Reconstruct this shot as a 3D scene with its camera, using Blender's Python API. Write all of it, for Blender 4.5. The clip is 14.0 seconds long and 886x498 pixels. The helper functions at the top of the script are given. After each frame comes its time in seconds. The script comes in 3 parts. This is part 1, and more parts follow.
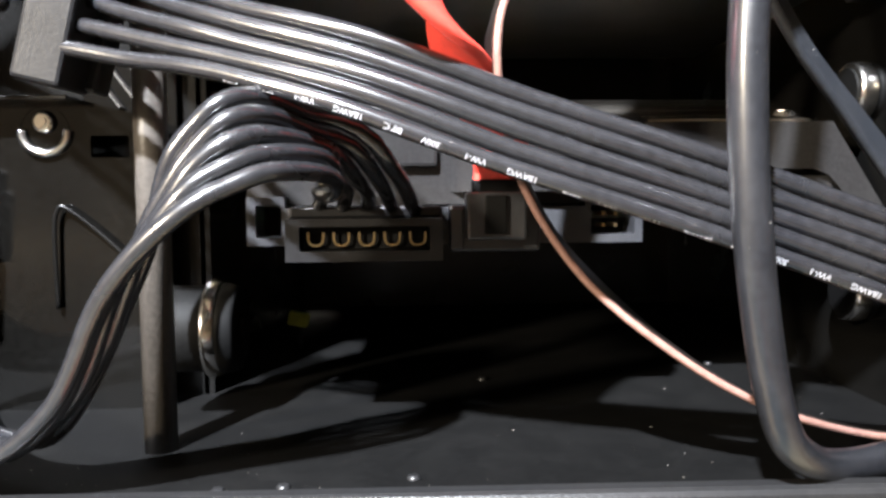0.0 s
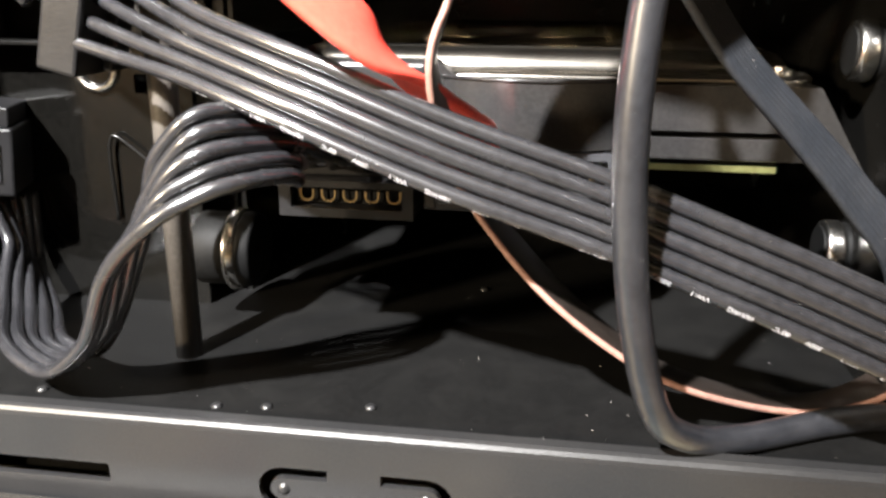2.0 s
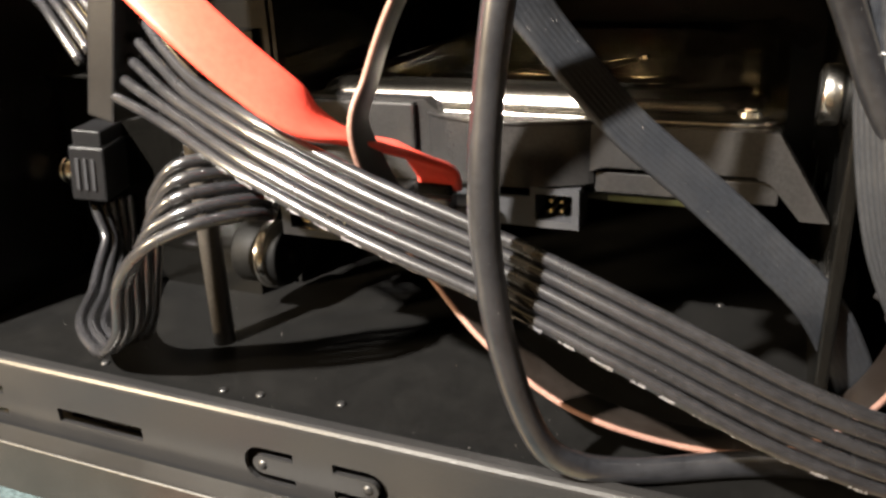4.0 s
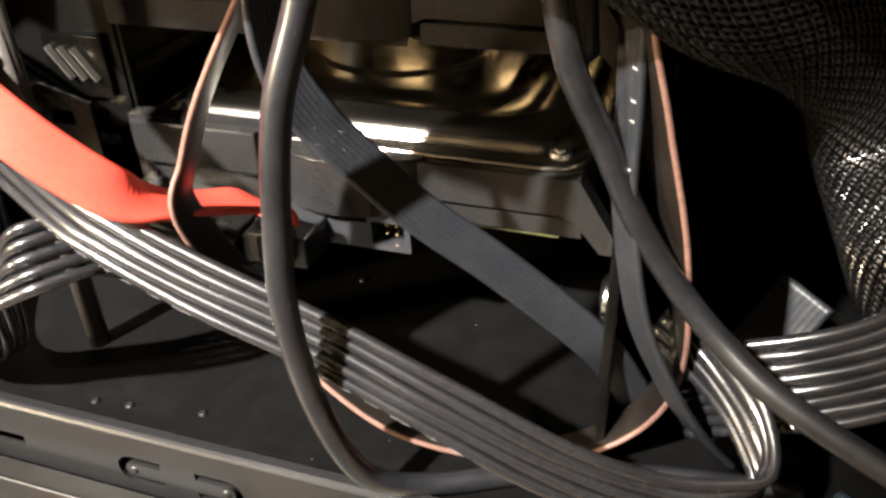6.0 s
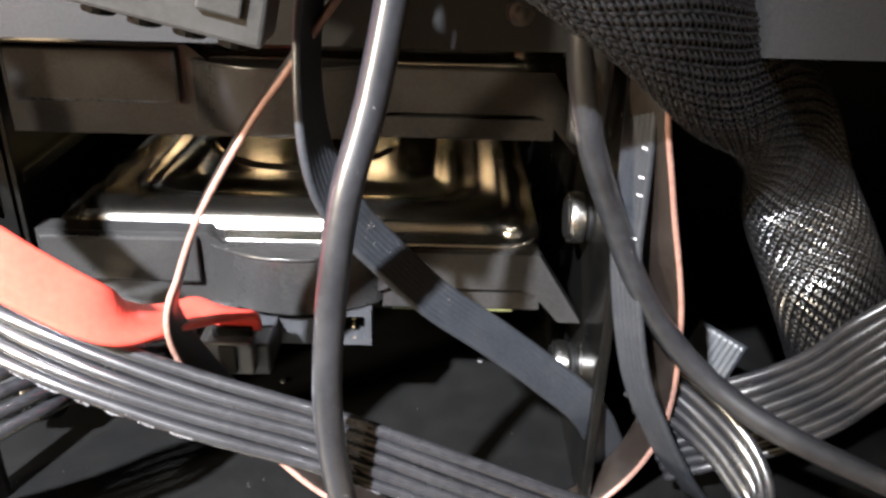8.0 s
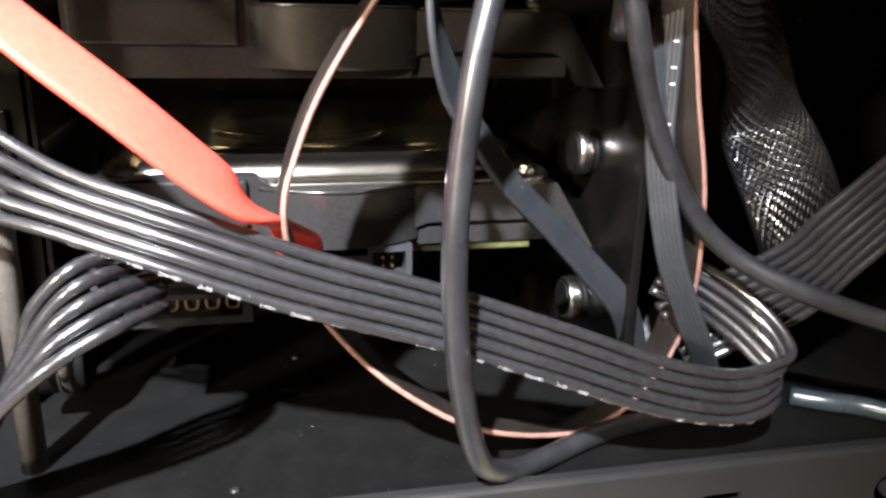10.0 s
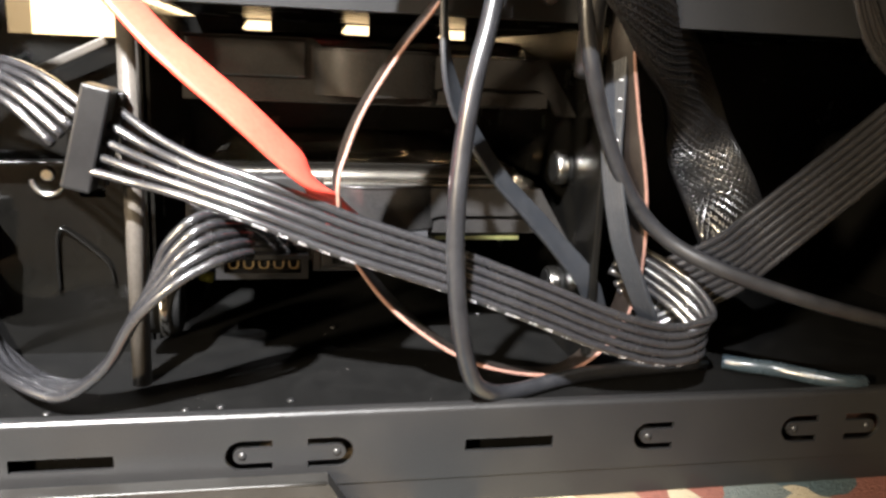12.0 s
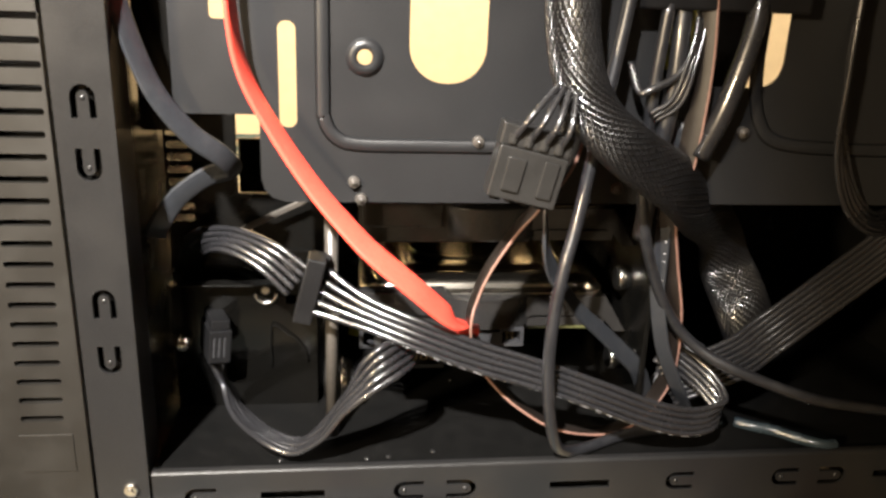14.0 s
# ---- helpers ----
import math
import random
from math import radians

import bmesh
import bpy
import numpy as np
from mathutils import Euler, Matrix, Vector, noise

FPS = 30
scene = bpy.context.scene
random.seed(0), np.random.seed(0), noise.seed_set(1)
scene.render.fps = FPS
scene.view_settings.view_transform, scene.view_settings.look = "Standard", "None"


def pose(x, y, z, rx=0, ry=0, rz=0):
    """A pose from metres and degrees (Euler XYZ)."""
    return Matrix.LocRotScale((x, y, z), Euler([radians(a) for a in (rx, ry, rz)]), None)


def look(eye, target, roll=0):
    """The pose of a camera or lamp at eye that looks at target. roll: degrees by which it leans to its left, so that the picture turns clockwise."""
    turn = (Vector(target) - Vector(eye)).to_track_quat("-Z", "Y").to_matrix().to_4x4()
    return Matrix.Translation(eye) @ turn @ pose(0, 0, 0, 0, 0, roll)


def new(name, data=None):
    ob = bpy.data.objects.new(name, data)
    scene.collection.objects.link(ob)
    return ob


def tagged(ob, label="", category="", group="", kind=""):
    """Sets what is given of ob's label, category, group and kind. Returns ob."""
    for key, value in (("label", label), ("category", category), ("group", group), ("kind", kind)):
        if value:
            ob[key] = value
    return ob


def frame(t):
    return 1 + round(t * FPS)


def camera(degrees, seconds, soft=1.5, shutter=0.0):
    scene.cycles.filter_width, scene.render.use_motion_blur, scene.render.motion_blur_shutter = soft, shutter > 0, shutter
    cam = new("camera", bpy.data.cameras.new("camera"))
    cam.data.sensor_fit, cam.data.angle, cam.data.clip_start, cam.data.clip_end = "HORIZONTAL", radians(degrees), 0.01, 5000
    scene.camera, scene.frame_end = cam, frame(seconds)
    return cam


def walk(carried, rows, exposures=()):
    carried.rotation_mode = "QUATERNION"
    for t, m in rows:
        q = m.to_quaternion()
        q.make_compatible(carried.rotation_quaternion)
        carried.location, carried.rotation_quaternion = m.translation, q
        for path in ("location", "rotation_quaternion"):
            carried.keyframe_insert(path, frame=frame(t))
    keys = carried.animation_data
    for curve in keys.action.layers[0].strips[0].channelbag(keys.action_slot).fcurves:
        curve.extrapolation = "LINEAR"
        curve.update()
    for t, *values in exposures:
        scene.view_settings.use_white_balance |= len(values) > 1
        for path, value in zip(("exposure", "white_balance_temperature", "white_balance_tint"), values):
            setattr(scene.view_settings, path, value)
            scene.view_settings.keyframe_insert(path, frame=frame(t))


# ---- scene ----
cam = camera(58.1, 14.0, soft=2.8)
PATH = [
    (0.0, pose(0.0173, -0.0959, 0.0483, 86.04, 0.58, -1.66)),
    (0.5, pose(0.0267, -0.0971, 0.0500, 83.21, 0.13, 0.98)),
    (1.0, pose(0.0289, -0.0967, 0.0579, 78.03, 0.05, 1.48)),
    (1.5, pose(0.0278, -0.0995, 0.0621, 74.53, -1.09, 3.68)),
    (2.1, pose(0.0497, -0.1056, 0.0803, 71.23, -0.05, 9.17)),
    (4.5, pose(0.1009, -0.1056, 0.0995, 68.49, 2.30, 23.77)),
    (5.0, pose(0.1121, -0.1008, 0.1077, 67.93, 2.73, 24.19)),
    (5.5, pose(0.1065, -0.1079, 0.1198, 63.31, 2.23, 20.86)),
    (6.0, pose(0.1107, -0.0940, 0.1337, 57.57, 1.60, 18.16)),
    (6.5, pose(0.1184, -0.0910, 0.1288, 59.65, -0.30, 15.57)),
    (7.0, pose(0.1087, -0.0886, 0.1386, 60.30, -0.10, 9.32)),
    (7.5, pose(0.0904, -0.0974, 0.1359, 63.32, -0.82, 3.82)),
    (8.0, pose(0.0695, -0.1025, 0.1353, 63.47, -1.49, 0.24)),
    (8.5, pose(0.0520, -0.1071, 0.1398, 62.14, -1.38, -2.83)),
    (8.7, pose(0.0466, -0.1111, 0.1344, 64.54, -1.29, -4.61)),
    (11.0, pose(0.0202, -0.1415, 0.0922, 74.19, -1.55, -14.01)),
    (11.5, pose(0.0265, -0.1582, 0.0899, 75.80, -2.06, -12.51)),
    (12.0, pose(0.0158, -0.1858, 0.0969, 76.85, -2.41, -10.62)),
    (12.5, pose(0.0041, -0.2117, 0.1154, 80.20, -0.82, -7.78)),
    (13.0, pose(-0.0085, -0.2354, 0.1480, 76.30, -1.31, -6.65)),
    (13.5, pose(-0.0200, -0.2547, 0.1743, 73.47, -1.58, -6.18)),
    (14.0, pose(-0.0173, -0.2570, 0.1851, 71.25, -2.17, -6.47)),
]
EXPOSURES = [(0.0, 0.48, 5700, 10), (2.1, 0.58, 6300, 10), (4.5, 0.05, 7000, 10), (5.1, -0.08, 6900, 10), (6.0, 0.05, 6700, 10), (7.5, 0.60, 6000, 10), (8.7, 0.70, 5800, 10),
             (11.0, 0.20, 6000, 10), (12.0, 0.52, 6200, 10), (13.0, 0.0, 6400, 10), (14.0, -0.38, 6700, 10)]
walk(cam, PATH, EXPOSURES)

# ---------------------------------------------------------------- light
world = bpy.data.worlds.new("room_dusk")
scene.world = world
world.use_nodes = True
world.node_tree.nodes["Background"].inputs[0].default_value = (0.5, 0.6, 0.8, 1)
world.node_tree.nodes["Background"].inputs[1].default_value = 0.05


def spot(name, energy, colour, size, blend, radius, eye, target):
    data = bpy.data.lights.new(name, "SPOT")
    data.energy, data.color, data.shadow_soft_size = energy, colour, radius
    data.spot_size, data.spot_blend = radians(size), blend
    new(name, data).matrix_world = look(eye, target)


# unseen spot at the open side, fixed in place of a moving key light
spot("key_spot", 420, (1.0, 0.96, 0.91), 22.5, 1.0, 0.018, (-0.30, -0.66, 0.80), (-0.045, 0.02, 0.095))
# added spot that brightens the far wall, no fixture known there
spot("added_wall_spot", 240, (1.0, 0.84, 0.60), 100, 0.6, 0.05, (-0.10, 0.30, 1.00), (0.0, 0.80, 0.25))
# unseen dim warm bulb beside the case, set low to fill the upper bay
fill_bulb = bpy.data.lights.new("warm_side_fill", "POINT")
fill_bulb.energy, fill_bulb.shadow_soft_size, fill_bulb.color = 130, 0.05, (1.0, 0.80, 0.54)
new("warm_side_fill", fill_bulb).location = (-0.92, -0.92, 0.42)

MM = 0.001


# ---------------------------------------------------------------- materials
def mat(name, colour, rough=0.5, metal=0.0, grain=0.0, scale=900.0, spots=0.0, spot_scale=60.0, coat=0.0, tint=None, bump=0.0, spec=0.5):
    m = bpy.data.materials.new(name)
    m.use_nodes = True
    n, l = m.node_tree.nodes, m.node_tree.links
    b = n["Principled BSDF"]
    b.inputs["Metallic"].default_value = metal
    b.inputs["Roughness"].default_value = rough
    b.inputs["Coat Weight"].default_value = coat
    b.inputs["Coat Roughness"].default_value = 0.15
    b.inputs["Specular IOR Level"].default_value = spec
    co = n.new("ShaderNodeTexCoord")
    fine = n.new("ShaderNodeTexNoise")
    fine.inputs["Scale"].default_value, fine.inputs["Detail"].default_value = scale, 4
    wide = n.new("ShaderNodeTexNoise")
    wide.inputs["Scale"].default_value, wide.inputs["Detail"].default_value = spot_scale, 5
    l.new(co.outputs["Object"], fine.inputs["Vector"])
    l.new(co.outputs["Object"], wide.inputs["Vector"])
    dark = tuple(c * (1 - grain) for c in colour)
    lit = tuple(min(1, c * (1 + grain)) for c in colour)
    r1 = n.new("ShaderNodeValToRGB")
    r1.color_ramp.elements[0].position, r1.color_ramp.elements[1].position = 0.3, 0.7
    r1.color_ramp.elements[0].color, r1.color_ramp.elements[1].color = (*dark, 1), (*lit, 1)
    l.new(fine.outputs["Fac"], r1.inputs["Fac"])
    r2 = n.new("ShaderNodeValToRGB")
    r2.color_ramp.elements[0].position, r2.color_ramp.elements[1].position = 0.45, 0.75
    r2.color_ramp.elements[0].color, r2.color_ramp.elements[1].color = (0, 0, 0, 1), (spots, spots, spots, 1)
    l.new(wide.outputs["Fac"], r2.inputs["Fac"])
    mix = n.new("ShaderNodeMix")
    mix.data_type = "RGBA"
    l.new(r2.outputs["Color"], mix.inputs["Factor"])
    l.new(r1.outputs["Color"], mix.inputs["A"])
    mix.inputs["B"].default_value = (*(tint or tuple(min(1, c * 1.8 + 0.01) for c in colour)), 1)
    l.new(mix.outputs["Result"], b.inputs["Base Color"])
    rr = n.new("ShaderNodeMapRange")
    rr.inputs["To Min"].default_value, rr.inputs["To Max"].default_value = max(0.03, rough - 0.08), min(1, rough + 0.1)
    l.new(wide.outputs["Fac"], rr.inputs["Value"])
    l.new(rr.outputs["Result"], b.inputs["Roughness"])
    if bump:
        bp = n.new("ShaderNodeBump")
        bp.inputs["Strength"].default_value, bp.inputs["Distance"].default_value = bump, 0.0002
        l.new(fine.outputs["Fac"], bp.inputs["Height"])
        l.new(bp.outputs["Normal"], b.inputs["Normal"])
    return m


STEEL = mat("black_painted_steel", (0.011, 0.011, 0.0115), 0.34, 0.0, 0.25, 2200, 0.25, 45, tint=(0.02, 0.019, 0.018), bump=0.2, spec=0.4)
TRAY = mat("tray_painted_steel", (0.012, 0.0124, 0.0135), 0.36, 0.0, 0.25, 2200, 0.2, 40, tint=(0.02, 0.02, 0.021), bump=0.2, spec=0.4)
# dusty pan steel, base darkened below STEEL for the shade under the drive
FLOOR = mat("dusty_steel_shade_black", (0.0029, 0.0029, 0.0029), 0.6, 0.0, 0.3, 1500, 0.2, 120, tint=(0.009, 0.0087, 0.0083), bump=0.12, spec=0.08)
# black steel inside the case, its shade put into a colour darker than STEEL
CAGE = mat("cage_steel_shade_black", (0.003, 0.0029, 0.0027), 0.24, 0.0, 0.3, 1500, 0.2, 60, tint=(0.006, 0.0056, 0.005), bump=0.1, spec=0.3)
POST = mat("cage_grey_edge", (0.05, 0.045, 0.04), 0.3, 0.0, 0.25, 1500, 0.3, 60, bump=0.2)
PLASTIC = mat("black_plastic", (0.006, 0.006, 0.0066), 0.36, 0.0, 0.2, 1800, 0.15, 90, bump=0.15, spec=0.3)
BEZEL = mat("bezel_plastic", (0.0095, 0.0088, 0.0078), 0.45, 0.0, 0.25, 1800, 0.3, 60, bump=0.3)
WIRE = mat("black_wire_vinyl", (0.013, 0.013, 0.0145), 0.25, 0.0, 0.3, 900, 0.35, 70, tint=(0.018, 0.018, 0.02), bump=0.03, coat=0.8, spec=0.6)
CABLE = mat("grey_black_cable_jacket", (0.010, 0.0105, 0.0125), 0.33, 0.0, 0.25, 1200, 0.35, 200, tint=(0.026, 0.026, 0.029), bump=0.06, coat=0.6, spec=0.6)
FLAT = mat("flat_cable_black", (0.016, 0.0178, 0.0215), 0.42, 0.0, 0.25, 1500, 0.3, 150, tint=(0.035, 0.035, 0.037), bump=0.2)
BRAID = mat("woven_sleeve_plastic", (0.004, 0.004, 0.0045), 0.3, 0.0, 0.3, 900, 0.2, 200, coat=0.6)
# glossy black paint, darkened to carry the front corner's shadow in its colour
GLOSS = mat("glossy_paint_shade_black", (0.002, 0.0019, 0.0017), 0.12, 0.0, 0.3, 900, 0.25, 50, tint=(0.004, 0.0036, 0.003), spec=0.3)
PINK = mat("flat_cable_copper_edge", (0.18, 0.10, 0.08), 0.42, 0.0, 0.2, 900, 0.3, 150, tint=(0.15, 0.07, 0.045))
BROWN = mat("flat_cable_brown_black", (0.009, 0.0065, 0.0052), 0.38, 0.0, 0.2, 1200, 0.3, 150)
RED = mat("red_cable_jacket", (0.78, 0.075, 0.05), 0.36, 0.0, 0.1, 900, 0.2, 120, tint=(0.7, 0.04, 0.03))
CHROME = mat("bright_steel", (0.75, 0.73, 0.69), 0.2, 1.0, 0.08, 700, 0.2, 60)
COVER = mat("drive_cover_steel", (0.74, 0.69, 0.61), 0.17, 1.0, 0.06, 700, 0.25, 40, tint=(0.64, 0.6, 0.53))
CAST = mat("drive_grey_casting", (0.03, 0.029, 0.029), 0.17, 0.5, 0.2, 1500, 0.3, 70, bump=0.03)
CASTDARK = mat("drive_dark_casting", (0.012, 0.012, 0.012), 0.35, 0.3, 0.2, 1500, 0.3, 70, bump=0.2)
SOCKET = mat("socket_plastic", (0.024, 0.0245, 0.027), 0.3, 0.0, 0.2, 1500, 0.2, 100)
BOARD = mat("green_circuit_board", (0.008, 0.02, 0.008), 0.35, 0.0, 0.3, 900, 0.3, 200)
GOLD = mat("gold_contact", (0.5, 0.38, 0.2), 0.3, 1.0, 0.1, 900)
BOARDEDGE = mat("bare_board_edge", (0.3, 0.36, 0.2), 0.5, 0.0, 0.2, 900)
RUBBER = mat("black_rubber", (0.0025, 0.0025, 0.0025), 0.6, 0.0, 0.3, 900, 0.2, 80, tint=(0.006, 0.006, 0.006), spec=0.1)
PRINT = mat("white_print", (0.42, 0.42, 0.45), 0.5)
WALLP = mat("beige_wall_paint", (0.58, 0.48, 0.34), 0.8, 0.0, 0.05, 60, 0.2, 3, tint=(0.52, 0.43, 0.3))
# unseen walls and ceiling: dark to dim reflections, pale to bounce fill
SOUTHW = mat("unseen_dim_wall", (0.06, 0.052, 0.043), 0.85, 0.0, 0.1, 60, 0.3, 3)
DARKW = mat("unseen_dark_wall", (0.06, 0.05, 0.042), 0.85, 0.0, 0.1, 60, 0.3, 3)
CEILP = mat("unseen_ceiling_bounce", (0.5, 0.48, 0.44), 0.9, 0.0, 0.05, 60)
NYLON = mat("black_nylon_housing", (0.016, 0.0155, 0.015), 0.3, 0.0, 0.2, 1800, 0.2, 90, bump=0.1)
YELLOW = mat("yellow_green_label", (0.5, 0.5, 0.05), 0.5, 0.0, 0.2, 300)
BLUECAB = mat("blue_grey_sleeve", (0.018, 0.026, 0.032), 0.25, 0.0, 0.2, 900, 0.4, 150)


def rug_material():
    """Woven rug: uneven patches of tan, cream, red and blue-green, with thread lines."""
    m = bpy.data.materials.new("patterned_rug")
    m.use_nodes = True
    n, l = m.node_tree.nodes, m.node_tree.links
    b = n["Principled BSDF"]
    b.inputs["Roughness"].default_value = 0.95
    co = n.new("ShaderNodeTexCoord")
    v = n.new("ShaderNodeTexVoronoi")
    v.inputs["Scale"].default_value = 38
    warp = n.new("ShaderNodeTexNoise")
    warp.inputs["Scale"].default_value = 30
    add = n.new("ShaderNodeMix")
    add.data_type = "VECTOR"
    add.inputs["Factor"].default_value = 0.04
    l.new(co.outputs["Object"], warp.inputs["Vector"])
    l.new(co.outputs["Object"], add.inputs["A"])
    l.new(warp.outputs["Color"], add.inputs["B"])
    l.new(add.outputs["Result"], v.inputs["Vector"])
    ramp = n.new("ShaderNodeValToRGB")
    ramp.color_ramp.interpolation = "CONSTANT"
    cols = [(0.2, 0.15, 0.09), (0.03, 0.05, 0.055), (0.28, 0.24, 0.16), (0.14, 0.05, 0.035), (0.08, 0.095, 0.09)]
    while len(ramp.color_ramp.elements) < 5:
        ramp.color_ramp.elements.new(0.5)
    for i, c in enumerate(cols):
        ramp.color_ramp.elements[i].position, ramp.color_ramp.elements[i].color = i / 5, (*c, 1)
    sep = n.new("ShaderNodeSeparateColor")
    l.new(v.outputs["Color"], sep.inputs["Color"])
    l.new(sep.outputs["Red"], ramp.inputs["Fac"])
    l.new(ramp.outputs["Color"], b.inputs["Base Color"])
    fine = n.new("ShaderNodeTexNoise")
    fine.inputs["Scale"].default_value = 900
    l.new(co.outputs["Object"], fine.inputs["Vector"])
    bp = n.new("ShaderNodeBump")
    bp.inputs["Strength"].default_value, bp.inputs["Distance"].default_value = 0.8, 0.001
    l.new(fine.outputs["Fac"], bp.inputs["Height"])
    l.new(bp.outputs["Normal"], b.inputs["Normal"])
    return m


RUG = rug_material()


# ---------------------------------------------------------------- builders
def mesh_object(name, bm, material, parent=None, label="", smooth=False):
    data = bpy.data.meshes.new(name)
    bm.to_mesh(data)
    bm.free()
    data.materials.append(material)
    if smooth:
        for p in data.polygons:
            p.use_smooth = True
    ob = new(name, data)
    if parent:
        ob.parent = parent
    if label:
        ob["label"] = label
    return ob


def part(name, bm, material, parent, label="", smooth=False):
    return mesh_object(name, bm, material, parent, label, smooth)


def thing(name, label, category, group="", kind=""):
    return tagged(new(name), label, category, group, kind)


def add_box(bm, x0, x1, y0, y1, z0, z1, bevel=0.0):
    """A box given in millimetres."""
    b = bmesh.new()
    bmesh.ops.create_cube(b, size=1)
    for v in b.verts:
        v.co = Vector((((x0 + x1) / 2 + v.co.x * (x1 - x0)) * MM, ((y0 + y1) / 2 + v.co.y * (y1 - y0)) * MM, ((z0 + z1) / 2 + v.co.z * (z1 - z0)) * MM))
    if bevel:
        bmesh.ops.bevel(b, geom=list(b.edges), offset=bevel * MM, segments=2, affect="EDGES", profile=0.5)
    tmp = bpy.data.meshes.new("tmp")
    b.to_mesh(tmp)
    b.free()
    bm.from_mesh(tmp)
    bpy.data.meshes.remove(tmp)
    return bm


def box(x0, x1, y0, y1, z0, z1, bevel=0.0):
    return add_box(bmesh.new(), x0, x1, y0, y1, z0, z1, bevel)


def place(bm, m):
    bmesh.ops.transform(bm, matrix=m, verts=bm.verts)
    return bm


def at_mm(x, y, z, rx=0, ry=0, rz=0):
    return pose(x * MM, y * MM, z * MM, rx, ry, rz)


def add_cyl(bm, a, b, r, r2=None, sides=20, bevel=0.0):
    """A cylinder from a to b, in millimetres."""
    a, b = Vector(a) * MM, Vector(b) * MM
    r2 = r if r2 is None else r2
    c = bmesh.new()
    bmesh.ops.create_cone(c, cap_ends=True, segments=sides, radius1=r * MM, radius2=r2 * MM, depth=(b - a).length)
    if bevel:
        caps = [e for e in c.edges if len([f for f in e.link_faces if len(f.verts) > 4]) == 1]
        bmesh.ops.bevel(c, geom=caps, offset=bevel * MM, segments=2, affect="EDGES", profile=0.5)
    q = (b - a).to_track_quat("Z", "Y").to_matrix().to_4x4()
    bmesh.ops.transform(c, matrix=Matrix.Translation((a + b) / 2) @ q, verts=c.verts)
    tmp = bpy.data.meshes.new("tmp")
    c.to_mesh(tmp)
    c.free()
    bm.from_mesh(tmp)
    bpy.data.meshes.remove(tmp)
    return bm


def cyl(a, b, r, r2=None, sides=20, bevel=0.0):
    return add_cyl(bmesh.new(), a, b, r, r2, sides, bevel)


def prism(outline, y0, y1, holes=(), axis="y"):
    """A plate with an outline in x and z (millimetres), with holes through it."""
    bm = bmesh.new()
    loops = [outline, *holes]
    edges = []
    for loop in loops:
        vs = [bm.verts.new((x * MM, 0, z * MM)) for x, z in loop]
        edges += [bm.edges.new((vs[i], vs[(i + 1) % len(vs)])) for i in range(len(vs))]
    bmesh.ops.triangle_fill(bm, use_beauty=True, use_dissolve=False, edges=edges)
    for v in bm.verts:
        v.co.y = y0 * MM
    r = bmesh.ops.extrude_face_region(bm, geom=list(bm.faces))
    for e in r["geom"]:
        if isinstance(e, bmesh.types.BMVert):
            e.co.y = y1 * MM
    bmesh.ops.recalc_face_normals(bm, faces=list(bm.faces))
    return bm


def rounded(x0, x1, z0, z1, r, steps=6):
    out = []
    for cx, cz, a0 in ((x1 - r, z1 - r, 0), (x0 + r, z1 - r, 90), (x0 + r, z0 + r, 180), (x1 - r, z0 + r, 270)):
        for i in range(steps + 1):
            a = radians(a0 + 90 * i / steps)
            out.append((cx + r * math.cos(a), cz + r * math.sin(a)))
    return out


def circle(cx, cz, r, n=24):
    return [(cx + r * math.cos(2 * math.pi * i / n), cz + r * math.sin(2 * math.pi * i / n)) for i in range(n)]


def spline(points, per=8):
    p = [Vector(q) for q in points]
    p = [p[0] * 2 - p[1], *p, p[-1] * 2 - p[-2]]
    out = []
    for i in range(1, len(p) - 2):
        for k in range(per):
            t = k / per
            a, b, c, d = p[i - 1 : i + 3]
            out.append(0.5 * (2 * b + (c - a) * t + (2 * a - 5 * b + 4 * c - d) * t * t + (3 * b - a - 3 * c + d) * t ** 3))
    out.append(p[-2])
    return out


def rails(points, faces, per=8):
    """Smooth path in millimetres, with a width and a face direction at each station."""
    path, f = spline(points, per), spline(faces if len(faces) == len(points) else [faces[0]] * len(points), per)
    rows = []
    for i, c in enumerate(path):
        t = (path[min(i + 1, len(path) - 1)] - path[max(i - 1, 0)]).normalized()
        w = t.cross(f[i]).normalized()
        rows.append((c, t, w, w.cross(t).normalized()))
    return rows


def sweep(rows, section, offset=0.0, scale=None):
    """A closed section (u across, v along the face), swept along the rows."""
    bm = bmesh.new()
    rings = []
    for i, (c, t, w, n) in enumerate(rows):
        s = scale[i] if scale else 1
        rings.append([bm.verts.new((c + w * ((u + offset) * s) + n * (v * s)) * MM) for u, v in section])
    k = len(section)
    for a, b in zip(rings[:-1], rings[1:]):
        for i in range(k):
            bm.faces.new((a[i], a[(i + 1) % k], b[(i + 1) % k], b[i]))
    bm.faces.new(rings[0][::-1])
    bm.faces.new(rings[-1])
    bmesh.ops.recalc_face_normals(bm, faces=list(bm.faces))
    return bm


def ring(r, n=12):
    return [(r * math.cos(2 * math.pi * i / n), r * math.sin(2 * math.pi * i / n)) for i in range(n)]


